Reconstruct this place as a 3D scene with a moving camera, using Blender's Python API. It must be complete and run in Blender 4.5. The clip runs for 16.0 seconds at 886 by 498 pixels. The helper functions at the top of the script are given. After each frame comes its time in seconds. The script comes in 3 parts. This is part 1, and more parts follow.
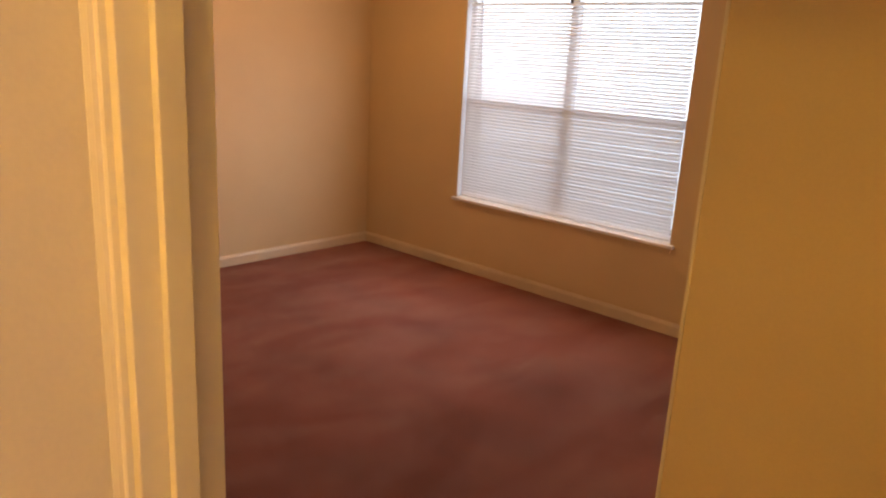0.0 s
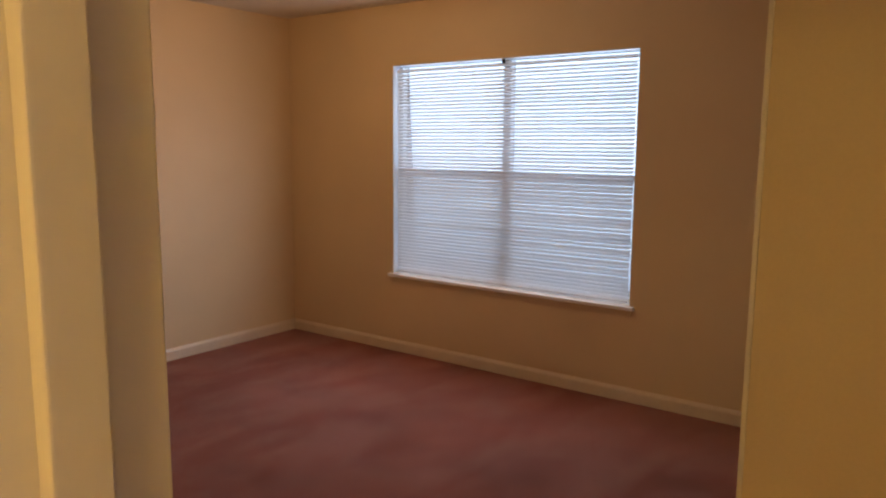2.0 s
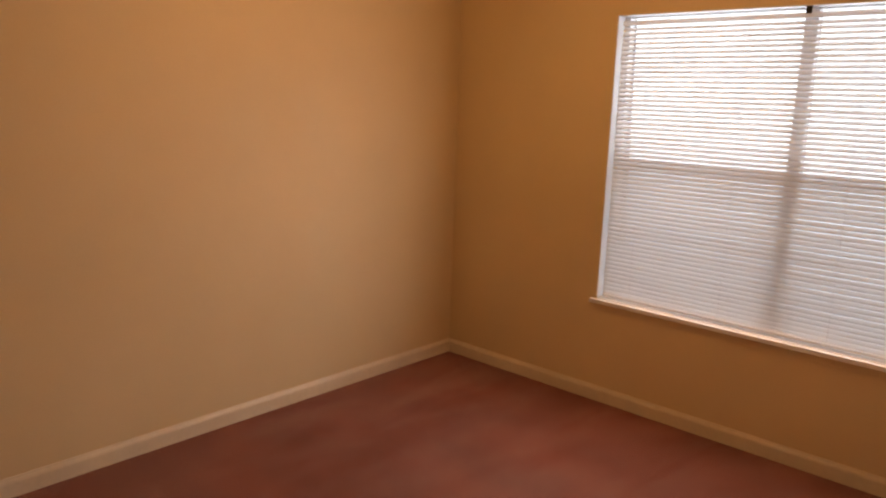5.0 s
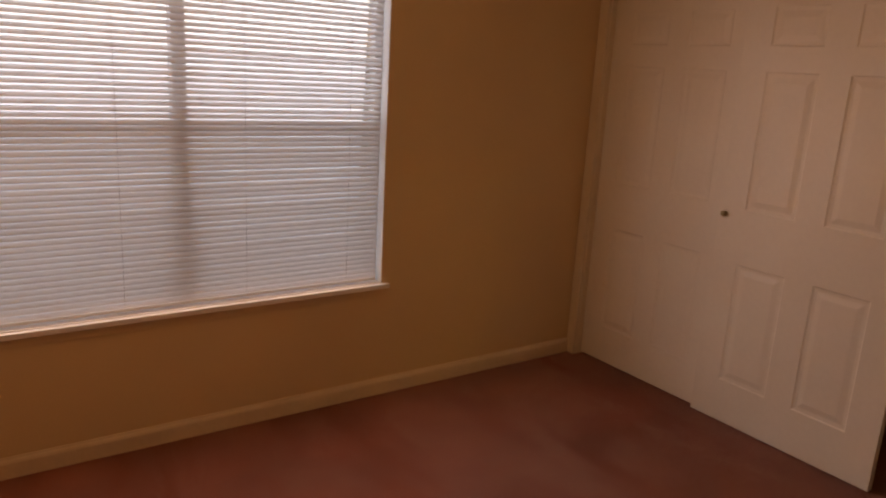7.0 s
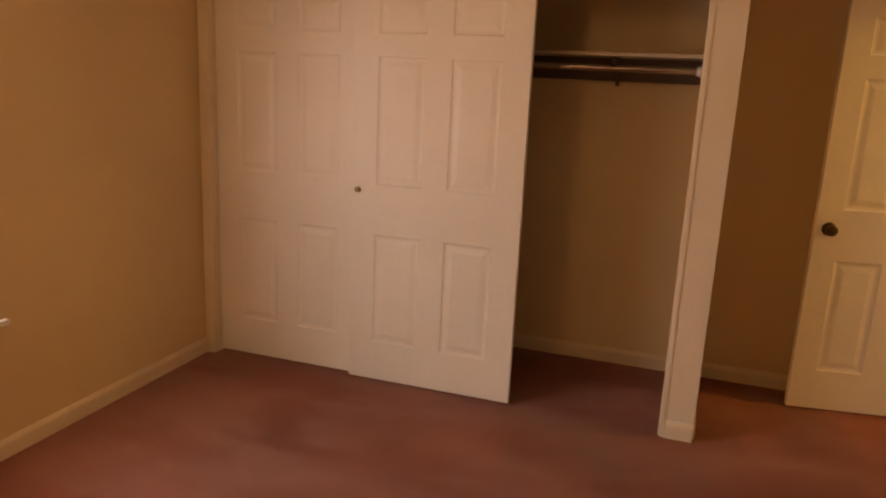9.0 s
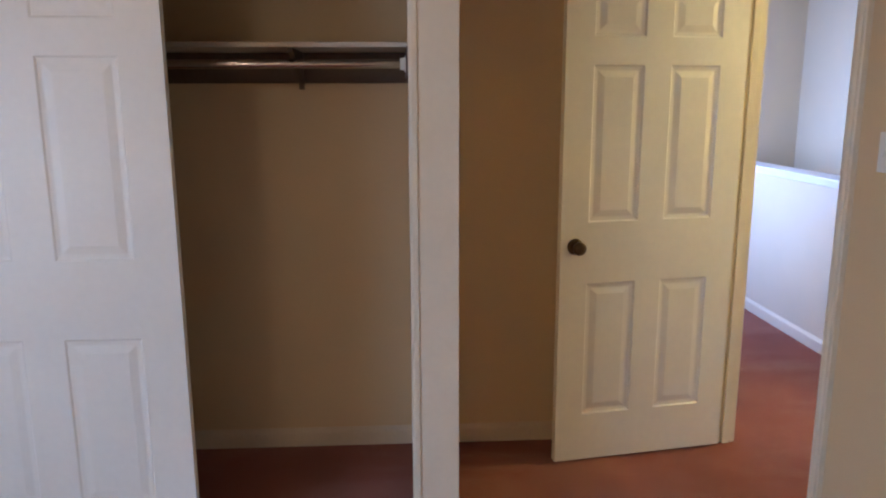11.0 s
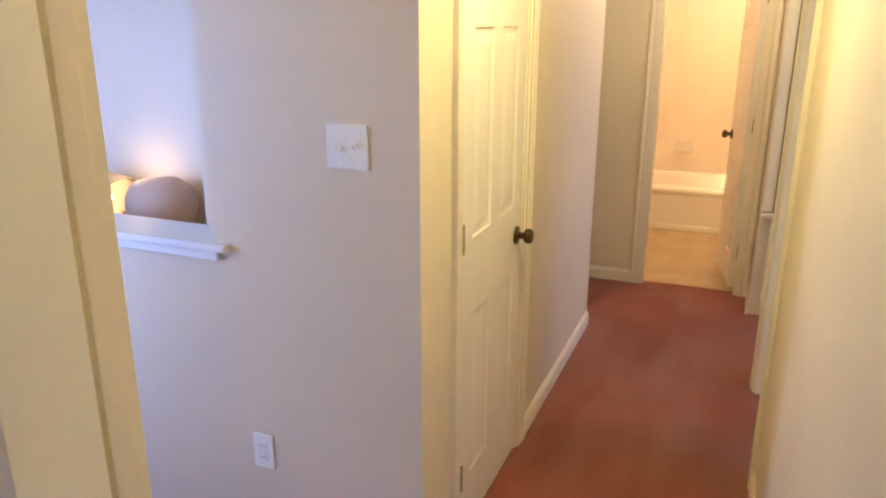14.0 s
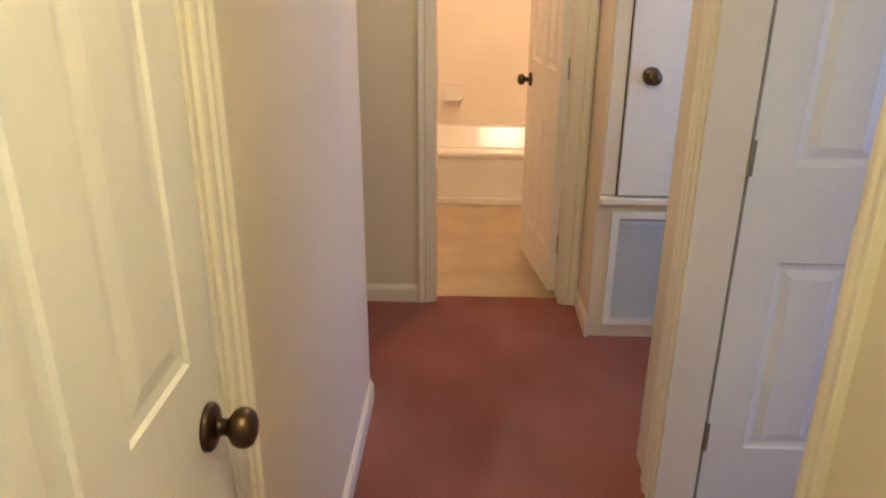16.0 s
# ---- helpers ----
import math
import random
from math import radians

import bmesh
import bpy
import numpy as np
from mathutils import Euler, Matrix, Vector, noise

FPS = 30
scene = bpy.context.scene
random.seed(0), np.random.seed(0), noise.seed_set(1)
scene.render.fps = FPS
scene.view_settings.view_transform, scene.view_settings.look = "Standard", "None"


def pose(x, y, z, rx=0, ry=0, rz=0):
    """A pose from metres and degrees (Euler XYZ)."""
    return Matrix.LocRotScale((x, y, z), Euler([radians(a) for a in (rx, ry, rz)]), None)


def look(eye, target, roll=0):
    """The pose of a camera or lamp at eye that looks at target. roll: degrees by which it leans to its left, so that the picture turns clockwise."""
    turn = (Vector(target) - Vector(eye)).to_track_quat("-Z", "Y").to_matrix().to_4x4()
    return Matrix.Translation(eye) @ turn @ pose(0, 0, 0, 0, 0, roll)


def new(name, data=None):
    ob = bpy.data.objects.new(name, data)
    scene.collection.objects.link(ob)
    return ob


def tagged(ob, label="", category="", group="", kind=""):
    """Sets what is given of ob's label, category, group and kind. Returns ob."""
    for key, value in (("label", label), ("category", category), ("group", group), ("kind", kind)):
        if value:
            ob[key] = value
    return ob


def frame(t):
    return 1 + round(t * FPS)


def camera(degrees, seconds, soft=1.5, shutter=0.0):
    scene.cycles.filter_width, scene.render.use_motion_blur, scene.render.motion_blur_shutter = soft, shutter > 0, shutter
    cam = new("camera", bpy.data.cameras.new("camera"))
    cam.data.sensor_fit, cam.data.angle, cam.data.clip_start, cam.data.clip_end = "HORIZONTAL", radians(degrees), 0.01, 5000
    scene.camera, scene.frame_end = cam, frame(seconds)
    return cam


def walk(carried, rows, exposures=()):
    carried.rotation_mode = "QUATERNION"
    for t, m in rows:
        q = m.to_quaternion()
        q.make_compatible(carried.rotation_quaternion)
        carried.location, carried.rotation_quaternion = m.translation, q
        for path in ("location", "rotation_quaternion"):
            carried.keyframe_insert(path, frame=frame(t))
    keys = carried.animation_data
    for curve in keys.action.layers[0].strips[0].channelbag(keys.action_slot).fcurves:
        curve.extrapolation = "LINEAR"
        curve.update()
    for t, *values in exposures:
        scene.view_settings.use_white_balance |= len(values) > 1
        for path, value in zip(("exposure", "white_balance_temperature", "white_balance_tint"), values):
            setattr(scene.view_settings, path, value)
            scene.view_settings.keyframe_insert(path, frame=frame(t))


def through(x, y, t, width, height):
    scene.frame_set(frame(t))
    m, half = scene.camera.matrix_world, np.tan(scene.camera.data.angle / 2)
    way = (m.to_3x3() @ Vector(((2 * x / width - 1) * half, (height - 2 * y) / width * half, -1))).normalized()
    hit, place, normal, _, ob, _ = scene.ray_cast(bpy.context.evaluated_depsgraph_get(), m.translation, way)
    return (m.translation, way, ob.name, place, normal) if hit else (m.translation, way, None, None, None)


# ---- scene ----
cam = camera(62, 16.0, soft=2.2)
PATH = [
    (0, (4.804, -4.2, 1.639), (3.494, -2.778, 1.126), 3.1),
    (0.5, (4.761, -4.144, 1.613), (3.461, -2.677, 1.216), 1.6),
    (1, (4.72, -4.126, 1.617), (3.44, -2.621, 1.308), 1.2),
    (1.5, (4.656, -4.113, 1.529), (3.423, -2.56, 1.265), 1.2),
    (2, (4.441, -4.013, 1.495), (3.268, -2.418, 1.213), 0.4),
    (2.5, (4.371, -3.917, 1.564), (3.126, -2.392, 1.209), 0.1),
    (3, (4.261, -3.68, 1.574), (2.788, -2.38, 1.2), 0.7),
    (5.5, (2.584, -3.333, 1.596), (1.429, -1.755, 1.176), 3.2),
    (6, (2.107, -3.177, 1.562), (1.633, -1.281, 1.139), 1.4),
    (6.5, (1.519, -2.983, 1.591), (1.944, -1.084, 1.128), 1.5),
    (7, (1.134, -2.914, 1.582), (2.25, -1.325, 1.103), 3.3),
    (7.5, (1.01, -2.643, 1.571), (2.54, -1.46, 1.062), 2.2),
    (8, (0.815, -2.501, 1.586), (2.551, -1.644, 1.085), 2.8),
    (8.2, (0.758, -2.493, 1.587), (2.528, -1.704, 1.092), 3.0),
    (10.5, (1.456, -2.389, 1.497), (3.408, -2.196, 1.107), 0.5),
    (11, (1.864, -2.426, 1.511), (3.821, -2.534, 1.114), -0.2),
    (11.5, (2.348, -2.403, 1.561), (4.234, -2.909, 1.128), -1.4),
    (12, (2.839, -2.459, 1.612), (4.568, -3.332, 1.117), -1.0),
    (12.5, (3.262, -2.603, 1.585), (4.797, -3.787, 1.091), -0.6),
    (13, (3.606, -2.71, 1.595), (4.873, -4.179, 1.105), -0.3),
    (13.5, (3.911, -2.934, 1.675), (4.913, -4.571, 1.12), -0.1),
    (14, (4.242, -3.317, 1.655), (4.966, -5.084, 1.065), 0.1),
    (14.5, (4.462, -3.74, 1.58), (4.948, -5.584, 0.977), -1.3),
    (15, (4.576, -4.126, 1.562), (4.902, -5.988, 0.91), -0.1),
    (15.5, (4.673, -4.544, 1.543), (4.876, -6.398, 0.82), 1.1),
    (16, (4.632, -4.977, 1.501), (4.694, -6.833, 0.758), 0.3),
]
EXPOSURES = [(0.0, -0.02, 10800, 34), (0.5, -0.18, 9800, 31), (1.0, -0.55, 7600, 25), (1.5, -0.5, 7900, 25), (2.0, -0.47, 8100, 26), (2.5, -0.45, 8600, 28), (3.0, -0.26, 12500, 36), (5.5, -0.24, 12500, 35), (6.0, -0.44, 13300, 40), (6.5, -0.95, 13500, 43), (7.2, -0.88, 14200, 45), (8.2, -0.25, 17000, 49),
             (10.3, 0.16, 5100, 9), (11.5, 0.62, 5500, 11), (12.0, 0.66, 5300, 11), (12.5, 0.6, 5350, 12), (13.0, 0.40, 5200, 14), (14.0, 0.18, 5300, 16), (15.4, -0.08, 5400, 17), (16.0, -0.04, 4800, 20)]
walk(cam, [(t, look(eye, target, roll)) for t, eye, target, roll in PATH], EXPOSURES)
WINDOW_W, SKY_W, HALL_W, BATH_W, LANDING_W, STAIR_W, SIDE_W, ROOM_W, ROOM2_W = 19, 44, 46, 66, 37, 0.6, 6, 18, 22
LAMPX, LAMPY = 4.58, -5.12   # hall ceiling lamp
SCX, SCZ = 6.38, 1.000    # stairwell sconce


# ---- world, large lights ----
world = bpy.data.worlds.new("sky")
scene.world = world
world.use_nodes = True
sky = world.node_tree.nodes.new("ShaderNodeTexSky")
sky.sky_type, sky.sun_disc, sky.sun_elevation, sky.sun_rotation = "NISHITA", False, radians(40), radians(200)
world.node_tree.links.new(sky.outputs[0], world.node_tree.nodes["Background"].inputs[0])
world.node_tree.nodes["Background"].inputs[1].default_value = 0.15


def lamp(name, kind, m, power, colour, **settings):
    data = bpy.data.lights.new(name, kind)
    data.energy, data.color = power, colour
    for key, value in settings.items():
        if key == "size":
            data.size = value
        elif key == "size_y":
            data.shape, data.size_y = "RECTANGLE", value
        elif key == "radius":
            data.shadow_soft_size = value
        elif key == "angle":
            data.angle = value
    ob = new(name, data)
    ob.matrix_world = m
    return ob


lamp("sun", "SUN", look((6, -9, 12), (2, 3, 0)), 3.2, (1, 0.95, 0.88), angle=radians(0.6))
lamp("window_daylight", "AREA", look((1.94, -0.012, 1.30), (1.94, -2, 1.20)), WINDOW_W, (0.95, 0.94, 1.0), size=1.7, size_y=1.4)
lamp("window_skylight", "AREA", look((1.94, 0.20, 1.32), (1.94, -2, 1.20)), SKY_W, (0.35, 0.65, 1.0), size=1.75, size_y=1.42)
lamp("landing_daylight", "AREA", look((7.05, -3.86, 1.35), (5.6, -5.4, 0.9)), LANDING_W, (0.43, 0.56, 1.0), size=0.8, size_y=1.2)
lamp("side_hall_daylight", "AREA", look((3.03, -7.3, 1.3), (5, -7.3, 1.0)), SIDE_W, (0.62, 0.72, 1.0), size=0.7, size_y=1.1)
lamp("side_room_daylight", "AREA", look((1.52, -5.25, 1.35), (4, -5.6, 0.9)), ROOM2_W, (0.62, 0.70, 1.0), size=1.25, size_y=1.25)
lamp("stair_light", "POINT", pose(SCX, -5.43, 1.13), STAIR_W, (1.0, 0.66, 0.30), radius=0.05)
lamp("hall_light", "POINT", pose(LAMPX, LAMPY, 2.30), HALL_W, (1.0, 0.81, 0.28), radius=0.12)
lamp("hall_end_light", "POINT", pose(4.53, -7.45, 2.30), 16, (1.0, 0.74, 0.36), radius=0.12)
lamp("bedroom_light", "POINT", pose(1.37, -1.35, 2.27), ROOM_W, (1.0, 0.70, 0.38), radius=0.12)
lamp("bathroom_light", "POINT", pose(4.3, -9.0, 2.1), BATH_W, (1.0, 0.58, 0.23), radius=0.15)

# ---- materials ----


def material(name, colour, rough=0.6, metal=0.0, mottle=0.06, scale=3.0, grain=60.0, bump=0.1, distance=0.002, second=None, spec=0.5):
    """A paint, cloth or metal with variation at two scales and fine relief."""
    mat = bpy.data.materials.new(name)
    mat.use_nodes = True
    n, link = mat.node_tree.nodes, mat.node_tree.links.new
    b = n["Principled BSDF"]
    b.inputs["Roughness"].default_value, b.inputs["Metallic"].default_value = rough, metal
    b.inputs["Specular IOR Level"].default_value = spec
    co = n.new("ShaderNodeTexCoord")
    big, small = n.new("ShaderNodeTexNoise"), n.new("ShaderNodeTexNoise")
    big.inputs["Scale"].default_value, small.inputs["Scale"].default_value = scale, grain
    big.inputs["Detail"].default_value, small.inputs["Detail"].default_value = 4, 3
    for t in (big, small):
        link(co.outputs["Object"], t.inputs["Vector"])
    add = n.new("ShaderNodeMath")
    add.operation = "MULTIPLY_ADD"
    link(small.outputs[0], add.inputs[0])
    add.inputs[1].default_value = 0.35
    link(big.outputs[0], add.inputs[2])
    ramp = n.new("ShaderNodeValToRGB")
    other = second or tuple(c * (1 - 3 * mottle) for c in colour)
    ramp.color_ramp.elements[0].position, ramp.color_ramp.elements[1].position = 0.4, 0.95
    ramp.color_ramp.elements[0].color = (*other, 1)
    ramp.color_ramp.elements[1].color = (*tuple(min(1, c * (1 + mottle)) for c in colour), 1)
    link(add.outputs[0], ramp.inputs[0])
    link(ramp.outputs[0], b.inputs["Base Color"])
    bp = n.new("ShaderNodeBump")
    bp.inputs["Strength"].default_value, bp.inputs["Distance"].default_value = bump, distance
    link(small.outputs[0], bp.inputs["Height"])
    link(bp.outputs[0], b.inputs["Normal"])
    return mat


def glowing(name, colour, strength):
    mat = bpy.data.materials.new(name)
    mat.use_nodes = True
    b = mat.node_tree.nodes["Principled BSDF"]
    b.inputs["Base Color"].default_value = (0.9, 0.85, 0.75, 1)
    b.inputs["Emission Color"].default_value = (*colour, 1)
    b.inputs["Emission Strength"].default_value = strength
    return mat


WALL = material("wall_paint", (0.68, 0.517, 0.315), 0.55, mottle=0.03, scale=1.5, grain=140, bump=0.25, distance=0.001)
HALLWALL = material("hall_paint", (0.70, 0.605, 0.45), 0.5, mottle=0.03, scale=1.5, grain=140, bump=0.25, distance=0.001)
CEILING = material("ceiling_paint", (0.72, 0.66, 0.56), 0.9, mottle=0.04, grain=90, bump=0.6, distance=0.004)
BASEPAINT = material("baseboard_paint", (0.70, 0.58, 0.43), 0.42, mottle=0.05, grain=50, bump=0.08)
TRIM = material("trim_paint", (0.76, 0.68, 0.54), 0.4, mottle=0.03, grain=50, bump=0.05)
DOOR = material("door_paint", (0.78, 0.74, 0.66), 0.38, mottle=0.03, scale=2, grain=40, bump=0.06)
PLATE = material("plate_plastic", (0.82, 0.80, 0.76), 0.35, mottle=0.02)
BRASS_WORN = material("worn_brass", (0.36, 0.31, 0.19), 0.5, metal=0.6, mottle=0.15, grain=30)
BRONZE = material("aged_bronze", (0.10, 0.065, 0.035), 0.32, metal=0.9, mottle=0.15, grain=30)
STEEL = material("chrome_rod", (0.6, 0.58, 0.55), 0.22, metal=1.0, mottle=0.04)
VINYL = material("window_vinyl", (0.8, 0.8, 0.8), 0.4, mottle=0.02)
DARK = material("dark_gap", (0.02, 0.016, 0.012), 0.9)
TUB = material("tub_enamel", (0.72, 0.68, 0.60), 0.15, mottle=0.02)
TILE = material("wall_tile", (0.78, 0.70, 0.58), 0.25, mottle=0.03)
BATHFLOOR = material("bath_vinyl", (0.36, 0.27, 0.15), 0.4, mottle=0.08, scale=6)
GRASS = material("dry_lawn", (0.30, 0.29, 0.20), 0.9, mottle=0.2, scale=4)
SIDING = material("siding_paint", (0.36, 0.38, 0.42), 0.7, mottle=0.05)
ROOFING = material("roof_shingle", (0.16, 0.14, 0.13), 0.9, mottle=0.15, grain=30)
FENCE = material("fence_wood", (0.35, 0.27, 0.20), 0.8, mottle=0.15, grain=20)


def carpet_material():
    mat = material("carpet_pile", (0.240, 0.060, 0.036), 0.95, mottle=0.1, scale=1.1, grain=420, bump=0.9, distance=0.006,
                   second=(0.168, 0.043, 0.027), spec=0.1)
    n, link = mat.node_tree.nodes, mat.node_tree.links.new
    b = n["Principled BSDF"]
    b.inputs["Sheen Tint"].default_value = (1.0, 0.72, 0.64, 1)
    b.inputs["Sheen Roughness"].default_value = 0.5
    # patches where feet and the vacuum cleaner have laid the pile over
    co, mp, wave = n.new("ShaderNodeTexCoord"), n.new("ShaderNodeMapping"), n.new("ShaderNodeTexNoise")
    mp.inputs["Rotation"].default_value = (0, 0, radians(35))
    mp.inputs["Scale"].default_value = (1.0, 1.5, 1.0)
    wave.inputs["Scale"].default_value, wave.inputs["Detail"].default_value, wave.inputs["Distortion"].default_value = 1.9, 7.0, 0.3
    link(co.outputs["Object"], mp.inputs[0])
    link(mp.outputs[0], wave.inputs[0])
    mix = n.new("ShaderNodeMix")
    mix.data_type, mix.blend_type = "RGBA", "MULTIPLY"
    old = b.inputs["Base Color"].links[0].from_socket
    ramp = n.new("ShaderNodeValToRGB")
    ramp.color_ramp.elements[0].position, ramp.color_ramp.elements[1].position = 0.36, 0.66
    ramp.color_ramp.elements[0].color, ramp.color_ramp.elements[1].color = (0.80, 0.79, 0.78, 1), (1.18, 1.2, 1.22, 1)
    link(wave.outputs[0], ramp.inputs[0])
    # long tracks of the cleaner, where the leaning pile catches more light
    lie, track, gloss = n.new("ShaderNodeMapping"), n.new("ShaderNodeTexNoise"), n.new("ShaderNodeMapRange")
    lie.inputs["Rotation"].default_value = (0, 0, radians(-62))
    lie.inputs["Scale"].default_value = (2.2, 0.9, 1.0)
    track.inputs["Scale"].default_value, track.inputs["Detail"].default_value, track.inputs["Distortion"].default_value = 1.0, 5.0, 1.2
    gloss.inputs["From Min"].default_value, gloss.inputs["From Max"].default_value = 0.38, 0.64
    gloss.inputs["To Min"].default_value, gloss.inputs["To Max"].default_value = 0.25, 0.48
    link(co.outputs["Object"], lie.inputs[0])
    link(lie.outputs[0], track.inputs[0])
    link(track.outputs[0], gloss.inputs["Value"])
    link(gloss.outputs[0], b.inputs["Sheen Weight"])
    mix.inputs["Factor"].default_value = 0.8
    link(old, mix.inputs["A"])
    link(ramp.outputs[0], mix.inputs["B"])
    link(mix.outputs["Result"], b.inputs["Base Color"])
    return mat


CARPET = carpet_material()
WHITE = material("white_enamel", (0.80, 0.80, 0.79), 0.4, mottle=0.02)
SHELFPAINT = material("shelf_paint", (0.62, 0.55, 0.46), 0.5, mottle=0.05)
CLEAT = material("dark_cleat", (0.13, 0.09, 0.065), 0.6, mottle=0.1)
LOUVRE = material("louvre_paint", (0.50, 0.51, 0.53), 0.5, mottle=0.04)
GREY = material("grey_metal", (0.30, 0.31, 0.33), 0.5, mottle=0.05)
BULB = glowing("bulb_glow", (1.0, 0.66, 0.30), 14)
HALLGLOW = glowing("hall_glass", (1.0, 0.78, 0.4), 6)
ROOMGLOW = glowing("room_glass", (1.0, 0.75, 0.4), 1.5)


def glass_material():
    mat = bpy.data.materials.new("window_glass")
    mat.use_nodes = True
    b = mat.node_tree.nodes["Principled BSDF"]
    b.inputs["Transmission Weight"].default_value, b.inputs["Roughness"].default_value = 1.0, 0.0
    b.inputs["IOR"].default_value = 1.05
    return mat


GLASS = glass_material()


def thin_material(name, colour, share, through):
    """A thin sheet that lets part of the light pass: scattered (slats) or straight (mesh screen)."""
    mat = bpy.data.materials.new(name)
    mat.use_nodes = True
    n, link = mat.node_tree.nodes, mat.node_tree.links.new
    mix, far = n.new("ShaderNodeMixShader"), n.new("ShaderNodeBsdfTransparent" if through else "ShaderNodeBsdfTranslucent")
    b = n["Principled BSDF"]
    b.inputs["Base Color"].default_value, b.inputs["Roughness"].default_value = (*colour, 1), 0.5
    far.inputs["Color"].default_value = (1, 1, 1, 1) if through else (*colour, 1)
    mix.inputs[0].default_value = share
    link(b.outputs[0], mix.inputs[1])
    link(far.outputs[0], mix.inputs[2])
    link(mix.outputs[0], n["Material Output"].inputs["Surface"])
    return mat


BOWL = thin_material("amber_glass", (0.60, 0.48, 0.37), 0.22, False)
SLAT = thin_material("blind_slat", (0.87, 0.87, 0.87), 0.45, False)
SCREEN = thin_material("screen_mesh", (0.20, 0.20, 0.21), 0.72, True)

# ---- mesh helpers ----


def box(bm, x0, y0, z0, x1, y1, z1, bevel=0.0):
    made = bmesh.ops.create_cube(bm, size=1.0, matrix=Matrix.Translation(((x0 + x1) / 2, (y0 + y1) / 2, (z0 + z1) / 2))
                                 @ Matrix.Diagonal((abs(x1 - x0), abs(y1 - y0), abs(z1 - z0), 1)))
    if bevel:
        edges = {e for v in made["verts"] for e in v.link_edges}
        bmesh.ops.bevel(bm, geom=list(edges), offset=bevel, segments=2, affect="EDGES", profile=0.6)


def lathe(bm, profile, m, steps=20):
    """Turns (radius, height) pairs round the z axis of m."""
    rings = []
    for r, h in profile:
        rings.append([bm.verts.new(m @ Vector((r * math.cos(2 * math.pi * i / steps), r * math.sin(2 * math.pi * i / steps), h))) for i in range(steps)])
    for a, b in zip(rings, rings[1:]):
        for i in range(steps):
            bm.faces.new((a[i], a[(i + 1) % steps], b[(i + 1) % steps], b[i]))
    bm.faces.new(rings[0][::-1])
    bm.faces.new(rings[-1])


def prism(bm, outline, p0, p1, u, v):
    """A profile of (u, v) pairs drawn along p0 to p1."""
    u, v = Vector(u), Vector(v)
    ends = [[bm.verts.new(Vector(p) + u * a + v * b) for a, b in outline] for p in (p0, p1)]
    k = len(outline)
    for i in range(k):
        bm.faces.new((ends[0][i], ends[0][(i + 1) % k], ends[1][(i + 1) % k], ends[1][i]))
    bm.faces.new(ends[0][::-1])
    bm.faces.new(ends[1])
    bmesh.ops.recalc_face_normals(bm, faces=bm.faces)


def mesh_of(bm, name, mat, smooth=False):
    bmesh.ops.recalc_face_normals(bm, faces=bm.faces)
    data = bpy.data.meshes.new(name)
    bm.to_mesh(data)
    bm.free()
    data.materials.append(mat)
    if smooth:
        for p in data.polygons:
            p.use_smooth = True
    return data


def part(name, bm, mat, parent=None, label="", smooth=False):
    ob = new(name, mesh_of(bm, name, mat, smooth))
    ob.parent = parent
    return tagged(ob, label)


def setting(name, bm, mat, label, category):
    return tagged(part(name, bm, mat), label, category, kind="structure")


def thing(name, m, label, category, group="", kind=""):
    ob = new(name)
    ob.matrix_world = m
    return tagged(ob, label, category, group, kind)


def boxes(name, mat, label, category, *sizes):
    bm = bmesh.new()
    for s in sizes:
        box(bm, *s)
    return setting(name, bm, mat, label, category)


# ---- plan, in metres; the origin is the room's corner beside the window ----
H = 2.44
EX, BX = 4.115, 4.95         # closet front, closet back
SY, SY2 = -3.800, -3.892     # south wall of the bedroom
DX0, DX1 = 4.091, 4.878      # bedroom doorway
WX0, WX1, WZ0, WZ1 = 1.045, 2.835, 0.568, 2.030
HY = -4.937                  # landing wall
HX1, HZ = 5.615, 1.030       # end and height of the half wall
CX, EE = 4.967, -7.247       # corridor, east face and its end
CW = 4.070                   # corridor, west face
LY0, LY1 = -5.865, -5.215    # linen closet doorway
RY0, RY1 = -6.734, -5.985    # door across the corridor
FY = -8.072                  # wall of the bathroom door
TX0, TX1 = 4.190, 4.780      # bathroom doorway
HVY = -7.769                 # wall of the utility closet
TY = -9.515                  # front of the bathtub

boxes("floor", CARPET, "worn reddish-brown cut pile carpet, vacuum tracks", "carpet", (-0.12, SY2, -0.1, 5.07, 0.0, 0.0), (3.9, HY - 0.02, -0.1, 7.6, SY2, 0.0), (2.9, FY - 0.06, -0.1, HX1, HY - 0.02, 0.0), (1.38, -6.96, -0.1, 2.9, SY2, 0.0), (2.9, HY - 0.02, -0.1, 3.9, SY2, 0.0), (HX1, FY - 0.06, -0.1, 6.12, EE, 0.0))
boxes("ceiling", CEILING, "off-white textured plaster ceiling over all the rooms", "ceiling", (-0.12, SY2, H, 5.07, 0.14, H + 0.1), (2.9, -10.6, H, 7.72, SY2, H + 0.1), (1.38, -6.96, H, 2.9, SY2, H + 0.1), (5.07, SY2, H, 7.72, SY, H + 0.1))
boxes("wall_north", WALL, "tan painted wall with the window opening", "wall",
      (-0.12, 0, 0, WX0, 0.14, H), (WX1, 0, 0, 5.07, 0.14, H), (WX0, 0, 0, WX1, 0.14, WZ0), (WX0, 0, WZ1, WX1, 0.14, H))
boxes("wall_west", WALL, "plain tan painted bedroom wall", "wall", (-0.12, SY2, 0, 0, 0, H))
